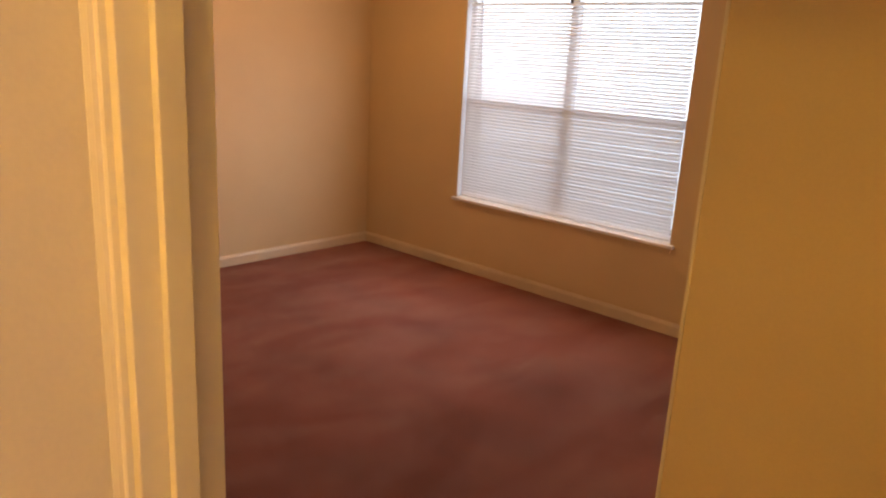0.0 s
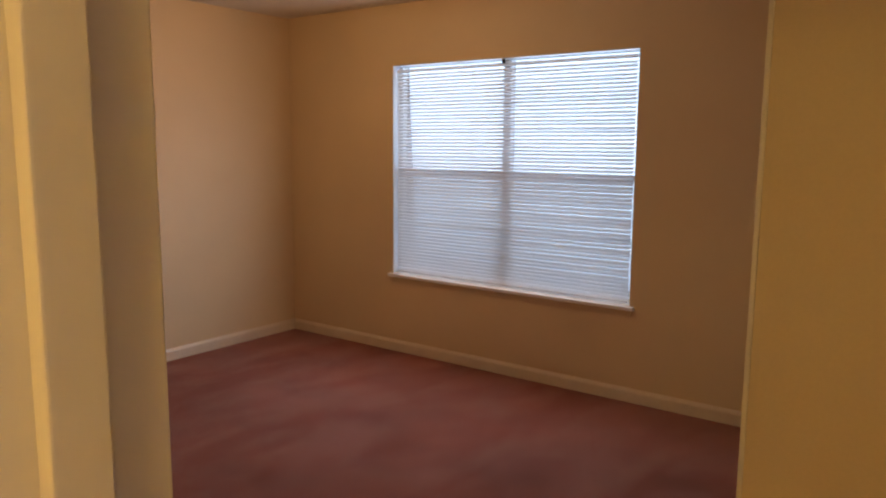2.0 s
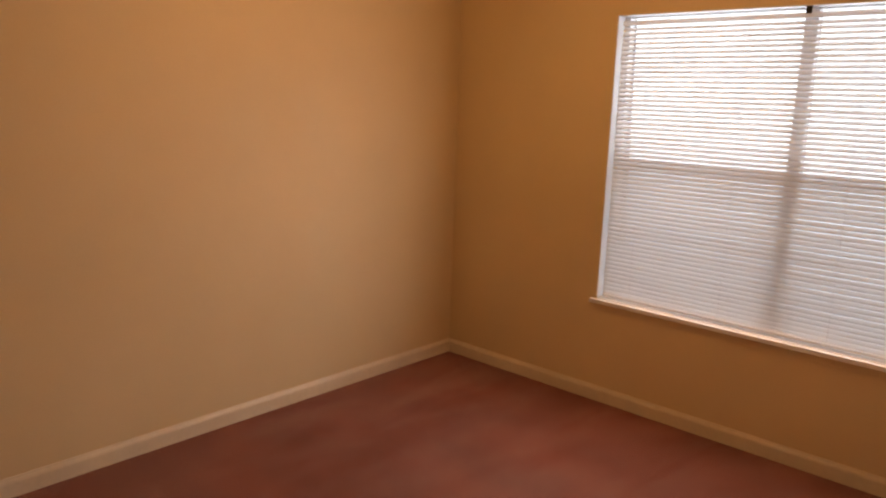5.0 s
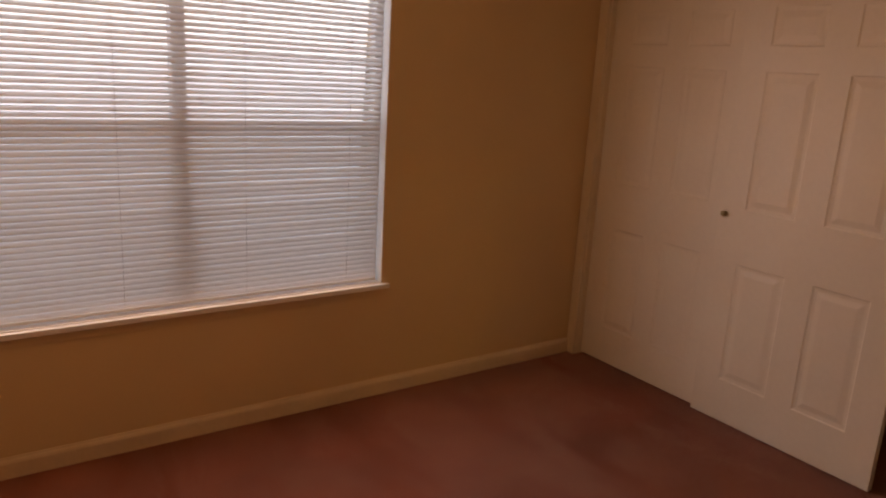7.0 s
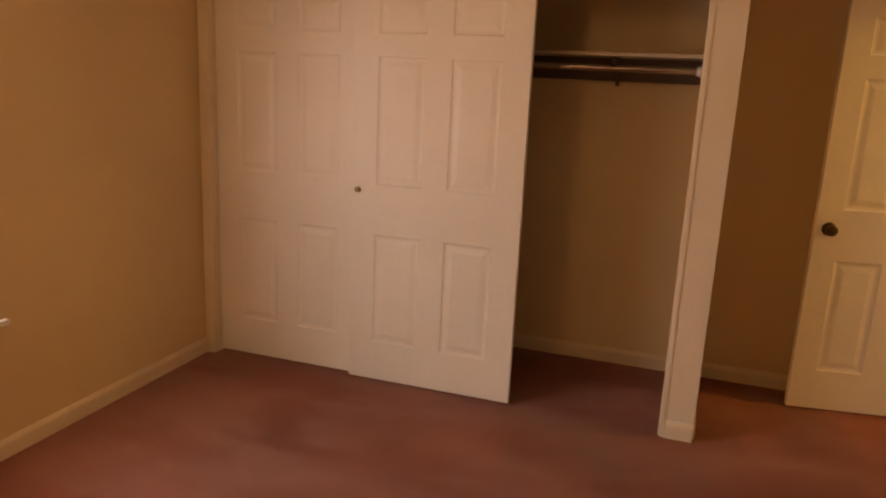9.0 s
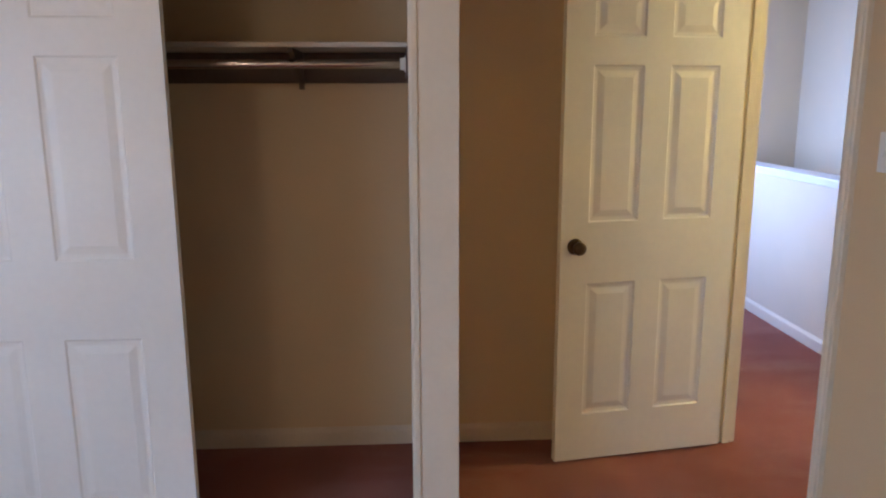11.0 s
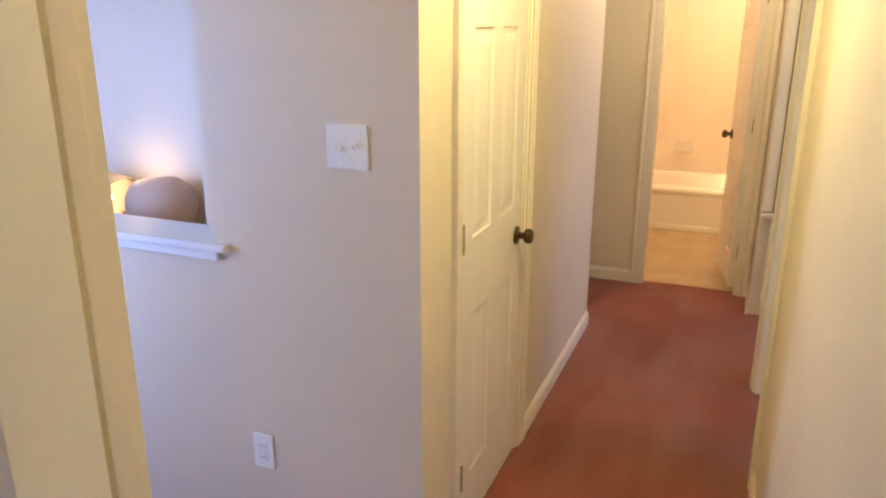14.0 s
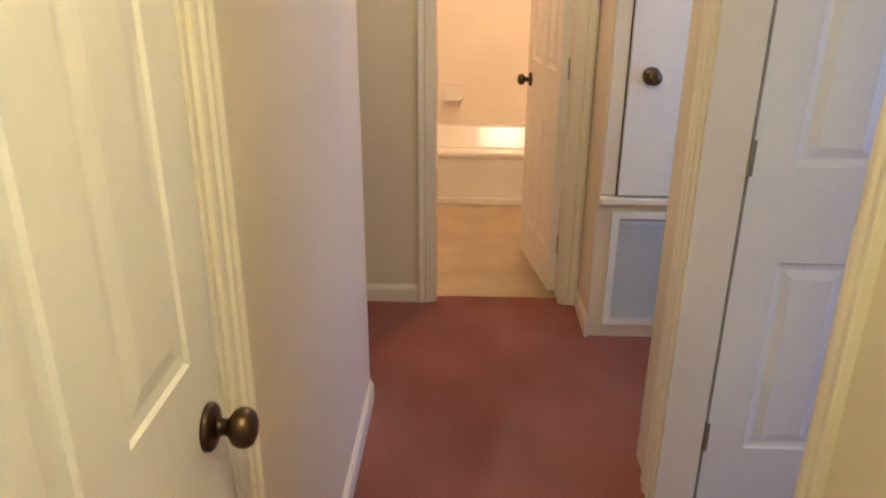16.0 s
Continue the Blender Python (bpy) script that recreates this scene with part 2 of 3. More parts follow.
boxes("wall_south", WALL, "tan painted wall with the bedroom doorway", "wall",
      (0, SY2, 0, DX0, SY, H), (DX1, SY2, 0, 6.6, SY, H), (7.5, SY2, 0, 7.6, SY, H), (6.6, SY2, 0, 7.5, SY, 0.7), (6.6, SY2, 2.0, 7.5, SY, H), (DX0, SY2, 2.045, DX1, SY, H))
boxes("wall_south_hall", HALLWALL, "cream painted hall side of the bedroom wall", "wall",
      (DX1 + 0.005, SY2 - 0.004, 0, 6.6, SY2, H), (CW, SY2 - 0.004, 2.05, DX1 + 0.005, SY2, H))
boxes("wall_east", WALL, "tan painted wall behind closet and door", "wall", (BX, SY, 0, 5.07, 0, H))
boxes("wall_closet_side", WALL, "short tan wall between closet and entry", "wall", (EX, -2.598, 0, BX, -2.465, H))
boxes("wall_closet_front", WALL, "tan header wall over the closet opening", "wall", (EX, -2.465, 2.06, EX + 0.11, 0, H), (EX + 0.012, -0.05, 0, EX + 0.11, 0, 2.06))
boxes("wall_landing", HALLWALL, "off-white landing wall with half wall", "wall",
      (CX, HY - 0.12, 0, HX1, HY, H), (HX1, HY - 0.12, -2.6, 7.6, HY, HZ))
boxes("wall_corridor_east", HALLWALL, "cream painted corridor wall with a linen closet door", "wall",
      (CX, LY1, 0, CX + 0.12, HY - 0.12, H), (CX, EE, 0, CX + 0.12, LY0, H), (CX, LY0, 2.045, CX + 0.12, LY1, H))
boxes("wall_linen", HALLWALL, "plain wall between linen closet and stairwell", "wall", (HX1, EE, -2.6, HX1 + 0.12, HY - 0.12, H), (CX + 0.12, EE, 0, HX1, EE + 0.12, H), (CX + 0.12, -6.1, 0, HX1, -5.98, H))
boxes("wall_stairwell", HALLWALL, "plain pinkish-cream stairwell wall", "wall", (HX1 + 0.12, -5.67, -2.6, 7.6, -5.55, H), (7.6, -5.67, -2.6, 7.72, SY, H), (HX1 + 0.12, -5.55, -2.7, 7.6, HY - 0.12, -2.6))
boxes("wall_corridor_west", HALLWALL, "yellow-lit cream corridor wall with a door", "wall",
      (CW - 0.108, RY1, 0, CW, SY2, H), (CW - 0.108, -6.84, 0, CW, RY0, H), (CW - 0.108, RY0, 2.045, CW, RY1, H))
boxes("wall_side_hall", HALLWALL, "plain wall closing the side hall", "wall", (2.9, HVY, 0, 3.02, -7.7, H), (2.9, -7.7, 0, 3.02, -6.96, 0.7), (2.9, -7.7, 1.9, 3.02, -6.96, H))
boxes("wall_side_room", HALLWALL, "plain cream wall of the room beyond the corridor door", "wall", (1.5, -6.96, 0, CW, -6.84, H),
      (1.38, -6.96, 0, 1.5, -5.9, H), (1.38, -4.6, 0, 1.5, SY2, H), (1.38, -5.9, 0, 1.5, -4.6, 0.7), (1.38, -5.9, 2.0, 1.5, -4.6, H))
boxes("wall_utility", HALLWALL, "cream wall with the utility closet", "wall", (2.9, HVY - 0.12, 0, 4.115, HVY, H), (3.99, FY, 0, 4.115, HVY - 0.12, H))
boxes("wall_bathroom_door", HALLWALL, "cream wall with the bathroom doorway", "wall",
      (2.9, FY - 0.12, 0, TX0, FY, H), (TX1, FY - 0.12, 0, 6.0, FY, H), (TX0, FY - 0.12, 2.045, TX1, FY, H))
boxes("wall_hall_end", HALLWALL, "plain wall closing the end of the hall", "wall", (6.0, FY - 0.12, 0, 6.12, EE + 0.12, H), (HX1 + 0.12, EE, 0, 6.0, EE + 0.12, H))
boxes("wall_bathroom", TILE, "pale peach tiled bathroom wall", "wall",
      (2.9, -10.42, 0, 5.6, -10.3, H), (5.48, -10.3, 0, 5.6, FY - 0.12, H), (2.9, -10.3, 0, 3.02, FY - 0.12, H))
boxes("floor_bathroom", BATHFLOOR, "yellowish sheet vinyl bathroom floor", "floor", (2.9, -10.42, -0.1, 5.6, FY - 0.06, 0.0))

# ---- trim ----
CASING_W = 0.062


def casing_outline(s):
    """Colonial casing: from the opening outwards, with steps and rounds."""
    return [(0, 0), (0, 0.009), (s * 0.006, 0.011), (s * 0.020, 0.011), (s * 0.024, 0.016), (s * 0.034, 0.012), (s * 0.044, 0.014), (s * 0.052, 0.019), (s * 0.060, 0.019), (s * 0.062, 0.017), (s * 0.062, 0)]


def casing(name, a, b, face, axis, out, label, top=2.045, gap=0.003, rip=1.0):
    """Casing round a doorway from a to b along axis, on the wall face; out is +1 or -1, the way it stands proud."""
    owner = thing(name, Matrix(), label, "door casing", kind="structure")
    at = (lambda c, z: (c, face, z)) if axis == "x" else (lambda c, z: (face, c, z))
    u = (1, 0, 0) if axis == "x" else (0, 1, 0)
    v = (0, out, 0) if axis == "x" else (out, 0, 0)
    lo, hi = min(a, b) - gap, max(a, b) + gap
    for c, s in ((lo, -1), (hi, 1)):
        bm = bmesh.new()
        width = rip if s < 0 else 1.0      # a side ripped narrow where a wall is close
        prism(bm, casing_outline(s * width), at(c, 0), at(c, top + gap), u, v)
        part("casing_side", bm, TRIM, owner)
    bm = bmesh.new()
    prism(bm, casing_outline(1), at(lo - CASING_W * rip, top + gap), at(hi + CASING_W, top + gap), (0, 0, 1), v)
    part("casing_head", bm, TRIM, owner)
    return owner


def jamb(name, a, b, f0, f1, axis, label, stop=None, top=2.045):
    """The lining of a doorway, 3 mm proud of the wall's cut, with a stop bead."""
    owner = thing(name, Matrix(), label, "door frame", kind="structure")
    lo, hi = min(a, b), max(a, b)
    f0, f1 = min(f0, f1) - 0.002, max(f0, f1) + 0.002
    spec = [("jamb_side", lo - 0.004, lo + 0.014, 0, top), ("jamb_side", hi - 0.014, hi + 0.004, 0, top), ("jamb_head", lo + 0.014, hi - 0.014, top - 0.016, top + 0.003)]
    if stop:
        s0, s1 = stop
        spec += [("stop", lo + 0.014, lo + 0.028, 0, top - 0.016, s0, s1), ("stop", hi - 0.028, hi - 0.014, 0, top - 0.016, s0, s1)]
    for n, c0, c1, z0, z1, *ff in spec:
        g0, g1 = ff or (f0, f1)
        bm = bmesh.new()
        if axis == "x":
            box(bm, c0, g0, z0, c1, g1, z1, 0.0015)
        else:
            box(bm, g0, c0, z0, g1, c1, z1, 0.0015)
        part(n, bm, TRIM, owner)
    return owner


BASE = [(0, 0), (0.013, 0), (0.013, 0.060), (0.010, 0.070), (0.006, 0.076), (0.004, 0.083), (0, 0.083)]


def baseboard(p0, p1, out):
    bm = bmesh.new()
    prism(bm, BASE, (*p0, 0), (*p1, 0), (*out, 0), (0, 0, 1))
    return setting("baseboard", bm, BASEPAINT if p0[1] > HY + 0.5 else TRIM, "low painted baseboard along the carpet edge", "baseboard")


G = CASING_W + 0.008
for p0, p1, out in [
    ((0, SY), (0, 0), (1, 0)), ((0.013, 0), (EX, 0), (0, -1)), ((0.013, SY), (DX0 - G, SY), (0, 1)),
    ((BX, SY), (BX, -2.598), (-1, 0)), ((BX, -2.465), (BX, -0.013), (-1, 0)), ((EX + 0.02, -2.598), (BX - 0.013, -2.598), (0, -1)),
    ((EX + 0.11, 0), (BX - 0.013, 0), (0, -1)), ((CX, HY), (7.6, HY), (0, 1)), ((CX, HY + 0.013), (CX, LY1 + G), (-1, 0)), ((CX, LY0 - G), (CX, EE), (-1, 0)),
    ((CX, EE), (CX + 0.12, EE), (0, -1)), ((DX1 + G, SY2), (7.6, SY2), (0, -1)), ((CW, SY2), (CW, RY1 + G), (1, 0)), ((CW, RY0 - G), (CW, -6.84), (1, 0)),
    ((CX + 0.12, FY), (6.0, FY), (0, 1)), ((4.83 + 0.02, FY), (CX + 0.12, FY), (0, 1)), ((4.115, FY), (4.115, HVY + 0.013), (1, 0)),
]:
    baseboard(p0, p1, out)

casing("trim_bedroom_inside", DX0, DX1, SY, "x", 1, "cream painted moulded casing round the bedroom doorway")
casing("trim_bedroom_hall", DX0, DX1, SY2 - 0.004, "x", -1, "cream painted moulded casing on the hall side", rip=(DX0 - 0.003 - CW) / CASING_W)
jamb("door_frame_bedroom", DX0, DX1, SY2 - 0.004, SY, "x", "cream painted jambs with stop beads", stop=(SY2 + 0.026, SY - 0.037))
casing("trim_linen", LY0, LY1, CX, "y", -1, "cream painted casing round the linen closet door")
jamb("door_frame_linen", LY0, LY1, CX, CX + 0.12, "y", "cream painted linen closet jambs")
casing("trim_side_door", RY0, RY1, CW, "y", 1, "white painted casing round the corridor door")
jamb("door_frame_side", RY0, RY1, CW - 0.108, CW, "y", "white painted corridor door jambs")
casing("trim_bathroom", TX0, TX1, FY, "x", 1, "cream painted casing round the bathroom doorway")
jamb("door_frame_bathroom", TX0, TX1, FY - 0.12, FY, "x", "cream painted bathroom jambs")

# closet opening: a boxed post with flat trim and a head board
post = thing("trim_closet_post", Matrix(), "white painted wooden trim on the closet's end post", "closet trim", kind="structure")
for n, s in (("face_board", (EX - 0.010, -2.600, 0, EX - 0.0005, -2.455, 2.44)), ("inner_board", (EX, -2.464, 0, EX + 0.115, -2.449, 2.06)),
             ("corner_bead", (EX - 0.015, -2.474, 0, EX - 0.010, -2.455, 2.44))):
    bm = bmesh.new()
    box(bm, *s, 0.002)
    part(n, bm, TRIM, post)
bm = bmesh.new()
prism(bm, BASE, (EX - 0.010, -2.475, 0), (EX - 0.010, -2.600, 0), (-1, 0, 0), (0, 0, 1))
part("plinth", bm, TRIM, post)
side = thing("trim_closet_jamb", Matrix(), "white painted closet jamb beside the window wall", "closet trim", kind="structure")
for n, s in (("jamb_board", (EX - 0.012, -0.062, 0, EX + 0.012, -0.002, 2.06)), ("jamb_return", (EX + 0.012, -0.066, 0, EX + 0.11, -0.05, 2.06)), ("head_board", (EX - 0.012, -2.449, 2.0, EX, -0.062, 2.075)), ("track", (EX + 0.02, -2.44, 2.03, EX + 0.1, -0.07, 2.06))):
    bm = bmesh.new()
    box(bm, *s, 0.002)
    part(n, bm, TRIM, side)

# ---- doors ----


def door_leaf(owner, w, h, mat, t=0.035, base=0.012, relief=1.0):
    """A moulded six-panel leaf: x along the width from the hinge, y through the thickness."""
    xs = [0, 0.150 * w, 0.427 * w, 0.573 * w, 0.850 * w, w]
    rows = [(0.215, 0.780), (1.030, 1.640), (1.745, 1.910)]
    bm = bmesh.new()
    for x0, x1 in ((xs[0], xs[1]), (xs[2], xs[3]), (xs[4], xs[5])):
        box(bm, x0, 0, base, x1, t, h)
    cuts = [base] + [z for r in rows for z in r] + [h]
    for z0, z1 in zip(cuts[::2], cuts[1::2]):
        for x0, x1 in ((xs[1], xs[2]), (xs[3], xs[4])):
            box(bm, x0, 0, z0, x1, t, z1)
    part("leaf", bm, mat, owner)
    for z0, z1 in rows:
        for x0, x1 in ((xs[1], xs[2]), (xs[3], xs[4])):
            bm = bmesh.new()
            for y, s in ((0, 1), (t, -1)):
                loops = []
                for inset, depth in ((0, 0), (0.006, 0.0065), (0.017, 0.0085), (0.022, 0.0085), (0.045, 0.0025), (0.047, 0.002)):
                    yy = y + s * depth * relief
                    loops.append([bm.verts.new(c) for c in ((x0 + inset, yy, z0 + inset), (x1 - inset, yy, z0 + inset), (x1 - inset, yy, z1 - inset), (x0 + inset, yy, z1 - inset))])
                for a, b in zip(loops, loops[1:]):
                    for i in range(4):
                        bm.faces.new((a[i], a[(i + 1) % 4], b[(i + 1) % 4], b[i]))
                bm.faces.new(loops[-1])
            part("panel", bm, mat, owner)


KNOB = [(0.0335, 0.0), (0.0335, 0.004), (0.031, 0.008), (0.026, 0.010), (0.014, 0.012), (0.0115, 0.018), (0.0115, 0.026), (0.016, 0.031), (0.024, 0.036), (0.0275, 0.044), (0.0275, 0.052), (0.023, 0.060), (0.014, 0.064), (0.004, 0.065)]


def knobs(owner, x, z, t=0.035, both=True):
    for y, turn in ((0, 90), (t, -90)) if both else ((0, 90),):
        m = Matrix.Translation((x, y, z)) @ pose(0, 0, 0, turn)
        bm = bmesh.new()
        lathe(bm, KNOB[:4] + [(0.004, 0.0105)], m, 24)
        rose = part("rosette", bm, BRONZE, owner, "dark bronze rosette", True)
        bm = bmesh.new()
        lathe(bm, KNOB[4:], m, 24)
        part("knob", bm, BRONZE, rose, "dark bronze round knob", True)
    bm = bmesh.new()
    box(bm, x + 0.0565, t * 0.5 - 0.011, z - 0.028, x + 0.0605, t * 0.5 + 0.011, z + 0.028, 0.001)
    part("latch_plate", bm, BRONZE, owner)


def hinges(owner, y, h=2.03):
    for z in (0.25, 1.05, 1.80):
        bm = bmesh.new()
        lathe(bm, [(0.0055, z - 0.045), (0.006, z - 0.043), (0.006, z + 0.043), (0.0055, z + 0.045)], Matrix.Translation((-0.004, y, 0)), 10)
        box(bm, -0.003, y - 0.003, z - 0.044, 0.006, y + 0.001, z + 0.044)
        part("hinge", bm, BRASS_WORN, owner, "worn brass butt hinge")


def door(name, m, w, label, group="", hinge_y=0.0, relief=1.0, knob_z=0.935):
    owner = thing(name, m, label, "door", group, "structure")
    door_leaf(owner, w, 2.03, DOOR, relief=relief)
    knobs(owner, w - 0.062, knob_z)
    hinges(owner, hinge_y)
    return owner


# bedroom door, swung a right angle into the room; the leaf's y points west to east
door("door_1", Matrix.Translation((DX1 - 0.018, SY - 0.002, 0)) @ pose(0, 0, 0, 0, 0, 99.2), 0.768, "white six-panel bedroom door standing open at right angles", hinge_y=0.0)
# linen closet door, closed, hinge towards the landing
door("door_2", Matrix.Translation((CX + 0.002, LY1 - 0.018, 0)) @ pose(0, 0, 0, 0, 0, -90), LY1 - LY0 - 0.036, "closed cream six-panel linen closet door with bronze knob", hinge_y=-0.006, relief=0.65, knob_z=0.918)
# corridor door on the other side, swung right back into its room, hinges on the far jamb
door("door_3", Matrix.Translation((CW - 0.119, RY0 + 0.012, 0)) @ pose(0, 0, 0, 0, 0, 180), RY1 - RY0 - 0.04, "white six-panel door swung open into the side room")
# bathroom door, opened inwards
owner = thing("door_4", Matrix.Translation((TX0 + 0.016, FY - 0.118, 0)) @ pose(0, 0, 0, 0, 0, -80), "cream six-panel bathroom door opened into the bathroom", "door", "", "structure")
door_leaf(owner, 0.56, 2.03, DOOR)
knobs(owner, 0.50, 0.93)
hinges(owner, 0.0)


# ---- closet: two sliding leaves, shelf and rail ----
def closet_leaf(x, y0, y1, label, pull):
    owner = thing("closet_door", Matrix.Translation((x, y0, 0)) @ pose(0, 0, 0, 0, 0, -90), label, "closet door", "sliding closet doors")
    door_leaf(owner, y0 - y1, 2.025, DOOR, 0.033, relief=0.6)
    if pull:
        bm = bmesh.new()
        lathe(bm, [(0.012, 0), (0.012, 0.003), (0.008, 0.004), (0.008, 0.012), (0.013, 0.018), (0.012, 0.022), (0.004, 0.024)], Matrix.Translation((0.035, 0, 1.0)) @ pose(0, 0, 0, 90), 16)
        part("pull_knob", bm, BRASS_WORN, owner, "small worn brass pull knob", True)
    return owner


closet_leaf(EX + 0.008, -0.872, -1.735, "white six-panel sliding closet door pushed beside another", True)
closet_leaf(EX + 0.045, -0.068, -0.905, "white six-panel sliding closet door against the jamb", False)

shelf = thing("closet_shelf", Matrix(), "cream painted closet shelf board with wall cleats", "shelf")
# the cleats are coloured a much darker brown than the board
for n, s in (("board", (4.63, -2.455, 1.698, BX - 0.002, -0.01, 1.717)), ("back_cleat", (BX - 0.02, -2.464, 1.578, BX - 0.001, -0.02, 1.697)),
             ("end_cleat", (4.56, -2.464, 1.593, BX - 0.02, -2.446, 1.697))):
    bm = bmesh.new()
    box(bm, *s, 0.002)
    part(n, bm, SHELFPAINT if n == "board" else CLEAT, shelf, "" if n == "board" else "dark brown cleat")
rod = thing("closet_rod", Matrix(), "chrome clothes rail under the closet shelf", "clothes rail")
bm = bmesh.new()
lathe(bm, [(0.016, 0), (0.0165, 0.002), (0.0165, 2.412), (0.016, 2.414)], Matrix.Translation((4.66, -2.44, 1.640)) @ pose(0, 0, 0, -90), 16)
part("rail", bm, STEEL, rod, "", True)
for y, turn in ((-2.446, -90), (-0.025, 90)):
    bm = bmesh.new()
    lathe(bm, [(0.03, 0), (0.03, 0.004), (0.022, 0.006), (0.022, 0.02), (0.02, 0.021)], Matrix.Translation((4.66, y, 1.640)) @ pose(0, 0, 0, turn), 18)
    part("socket", bm, PLATE, rod, "", True)
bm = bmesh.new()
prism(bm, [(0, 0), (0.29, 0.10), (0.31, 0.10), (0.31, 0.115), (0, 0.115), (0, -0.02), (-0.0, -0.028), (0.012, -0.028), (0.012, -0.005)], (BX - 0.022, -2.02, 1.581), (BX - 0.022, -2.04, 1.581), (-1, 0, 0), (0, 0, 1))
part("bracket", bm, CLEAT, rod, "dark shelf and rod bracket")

# ---- window ----
win = thing("window_1", Matrix(), "twin white vinyl sash window with insect screens, bright day outside", "window", kind="structure")
MX = (WX0 + WX1) / 2
MZ = 1.295


def frame_box(name, *s, mat=VINYL, owner=win, bevel=0.003):
    bm = bmesh.new()
    box(bm, *s, bevel)
    return part(name, bm, mat, owner)


frame_box("window_frame", WX0, 0.07, WZ0, WX0 + 0.035, 0.12, WZ1)
frame_box("window_frame", WX1 - 0.035, 0.07, WZ0, WX1, 0.12, WZ1)
frame_box("window_frame", WX0 + 0.035, 0.07, WZ1 - 0.012, WX1 - 0.035, 0.12, WZ1)
frame_box("window_frame", WX0 + 0.035, 0.07, WZ0, WX1 - 0.035, 0.12, WZ0 + 0.035)
frame_box("mullion", MX - 0.028, 0.066, WZ0 + 0.035, MX + 0.028, 0.124, WZ1 - 0.012)
for x0, x1 in ((WX0 + 0.035, MX - 0.028), (MX + 0.028, WX1 - 0.035)):
    frame_box("meeting_rail", x0, 0.072, MZ - 0.025, x1, 0.118, MZ + 0.025)
    frame_box("muntin", x0, 0.088, 0.918, x1, 0.102, 0.936)
    for z0, z1 in ((WZ0 + 0.035, MZ - 0.025), (MZ + 0.025, WZ1 - 0.012)):
        ob = frame_box("pane", x0, 0.094, z0, x1, 0.097, z1, mat=GLASS, bevel=0)
        ob.visible_shadow = False
    ob = frame_box("insect_screen", x0, 0.125, WZ0 + 0.035, x1, 0.126, MZ - 0.025, mat=SCREEN, bevel=0)
    ob.visible_shadow = False
for r in ((WX0 - 0.001, 0.001, WZ0 + 0.007, WX0 + 0.004, 0.069, WZ1), (WX1 - 0.004, 0.001, WZ0 + 0.007, WX1 + 0.001, 0.069, WZ1), (WX0 + 0.004, 0.001, WZ1 - 0.004, WX1 - 0.004, 0.069, WZ1 + 0.001)):
    frame_box("return", *r, mat=WHITE, bevel=0)
sill = thing("window_sill", Matrix(), "white painted window stool with a thin apron", "window sill", kind="structure")
for n, s in (("stool", (WX0 - 0.03, -0.028, WZ0 - 0.020, WX1 + 0.03, -0.002, WZ0 + 0.002)), ("stool_inner", (WX0 + 0.001, -0.002, WZ0 + 0.0005, WX1 - 0.001, 0.068, WZ0 + 0.006)), ("apron", (WX0 - 0.01, -0.010, WZ0 - 0.055, WX1 + 0.01, -0.001, WZ0 - 0.020))):
    bm = bmesh.new()
    box(bm, *s, 0.0025)
    part(n, bm, WHITE if n != "apron" else WALL, sill)

win2 = thing("window_2", Matrix(), "plain white framed landing window", "window", kind="structure")
for s in ((6.602, SY2 + 0.03, 0.702, 6.65, SY - 0.03, 1.998), (7.45, SY2 + 0.03, 0.702, 7.498, SY - 0.03, 1.998), (6.65, SY2 + 0.03, 1.33, 7.45, SY - 0.03, 1.37)):
    frame_box("window_frame", *s, owner=win2)

# mini blind: head rail, slats, bottom rail, cords
blind = thing("mini_blind", Matrix(), "white mini blind lowered over the window, slats half open", "blind")
BX0, BX1, BY = WX0 + 0.022, WX1 - 0.022, 0.030
bm = bmesh.new()
box(bm, BX0, BY - 0.012, WZ1 - 0.050, BX1, BY + 0.012, WZ1 - 0.028, 0.003)
part("head_rail", bm, SLAT, blind)
bm = bmesh.new()
box(bm, BX0, BY - 0.011, WZ0 + 0.014, BX1, BY + 0.011, WZ0 + 0.028, 0.003)
part("bottom_rail", bm, WHITE, blind)
bm = bmesh.new()
box(bm, MX - 0.012, BY - 0.018, WZ1 - 0.034, MX + 0.012, BY - 0.0145, WZ1 - 0.001, 0.001)
part("bracket", bm, DARK, blind, "dark head rail bracket")
bm = bmesh.new()
tilt, half = radians(45), 0.0128
top, low = [], []
for i in range(5):
    u = -half + 2 * half * i / 4
    arch = 0.0022 * (1 - (u / half) ** 2)
    y, z = u * math.cos(tilt) - arch * math.sin(tilt), u * math.sin(tilt) + arch * math.cos(tilt)
    for lst, dz in ((top, 0.0004), (low, -0.0004)):
        lst.append([bm.verts.new((x, y, z + dz)) for x in (0, BX1 - BX0)])
for lst in (top, low):
    for a, b in zip(lst, lst[1:]):
        bm.faces.new((a[0], a[1], b[1], b[0]))
for a, b in ((top[0], low[0]), (top[-1], low[-1])):
    bm.faces.new((a[0], a[1], b[1], b[0]))
slat = mesh_of(bm, "slat", SLAT, True)
count = 60
for i in range(count):
    ob = new("slat", slat)
    z = WZ0 + 0.040 + (WZ1 - 0.068 - WZ0 - 0.040) * i / (count - 1)
    ob.matrix_world = pose(BX0 + random.uniform(-0.001, 0.001), BY, z, random.uniform(-2.5, 2.5), random.uniform(-0.06, 0.06))
    ob.parent = blind
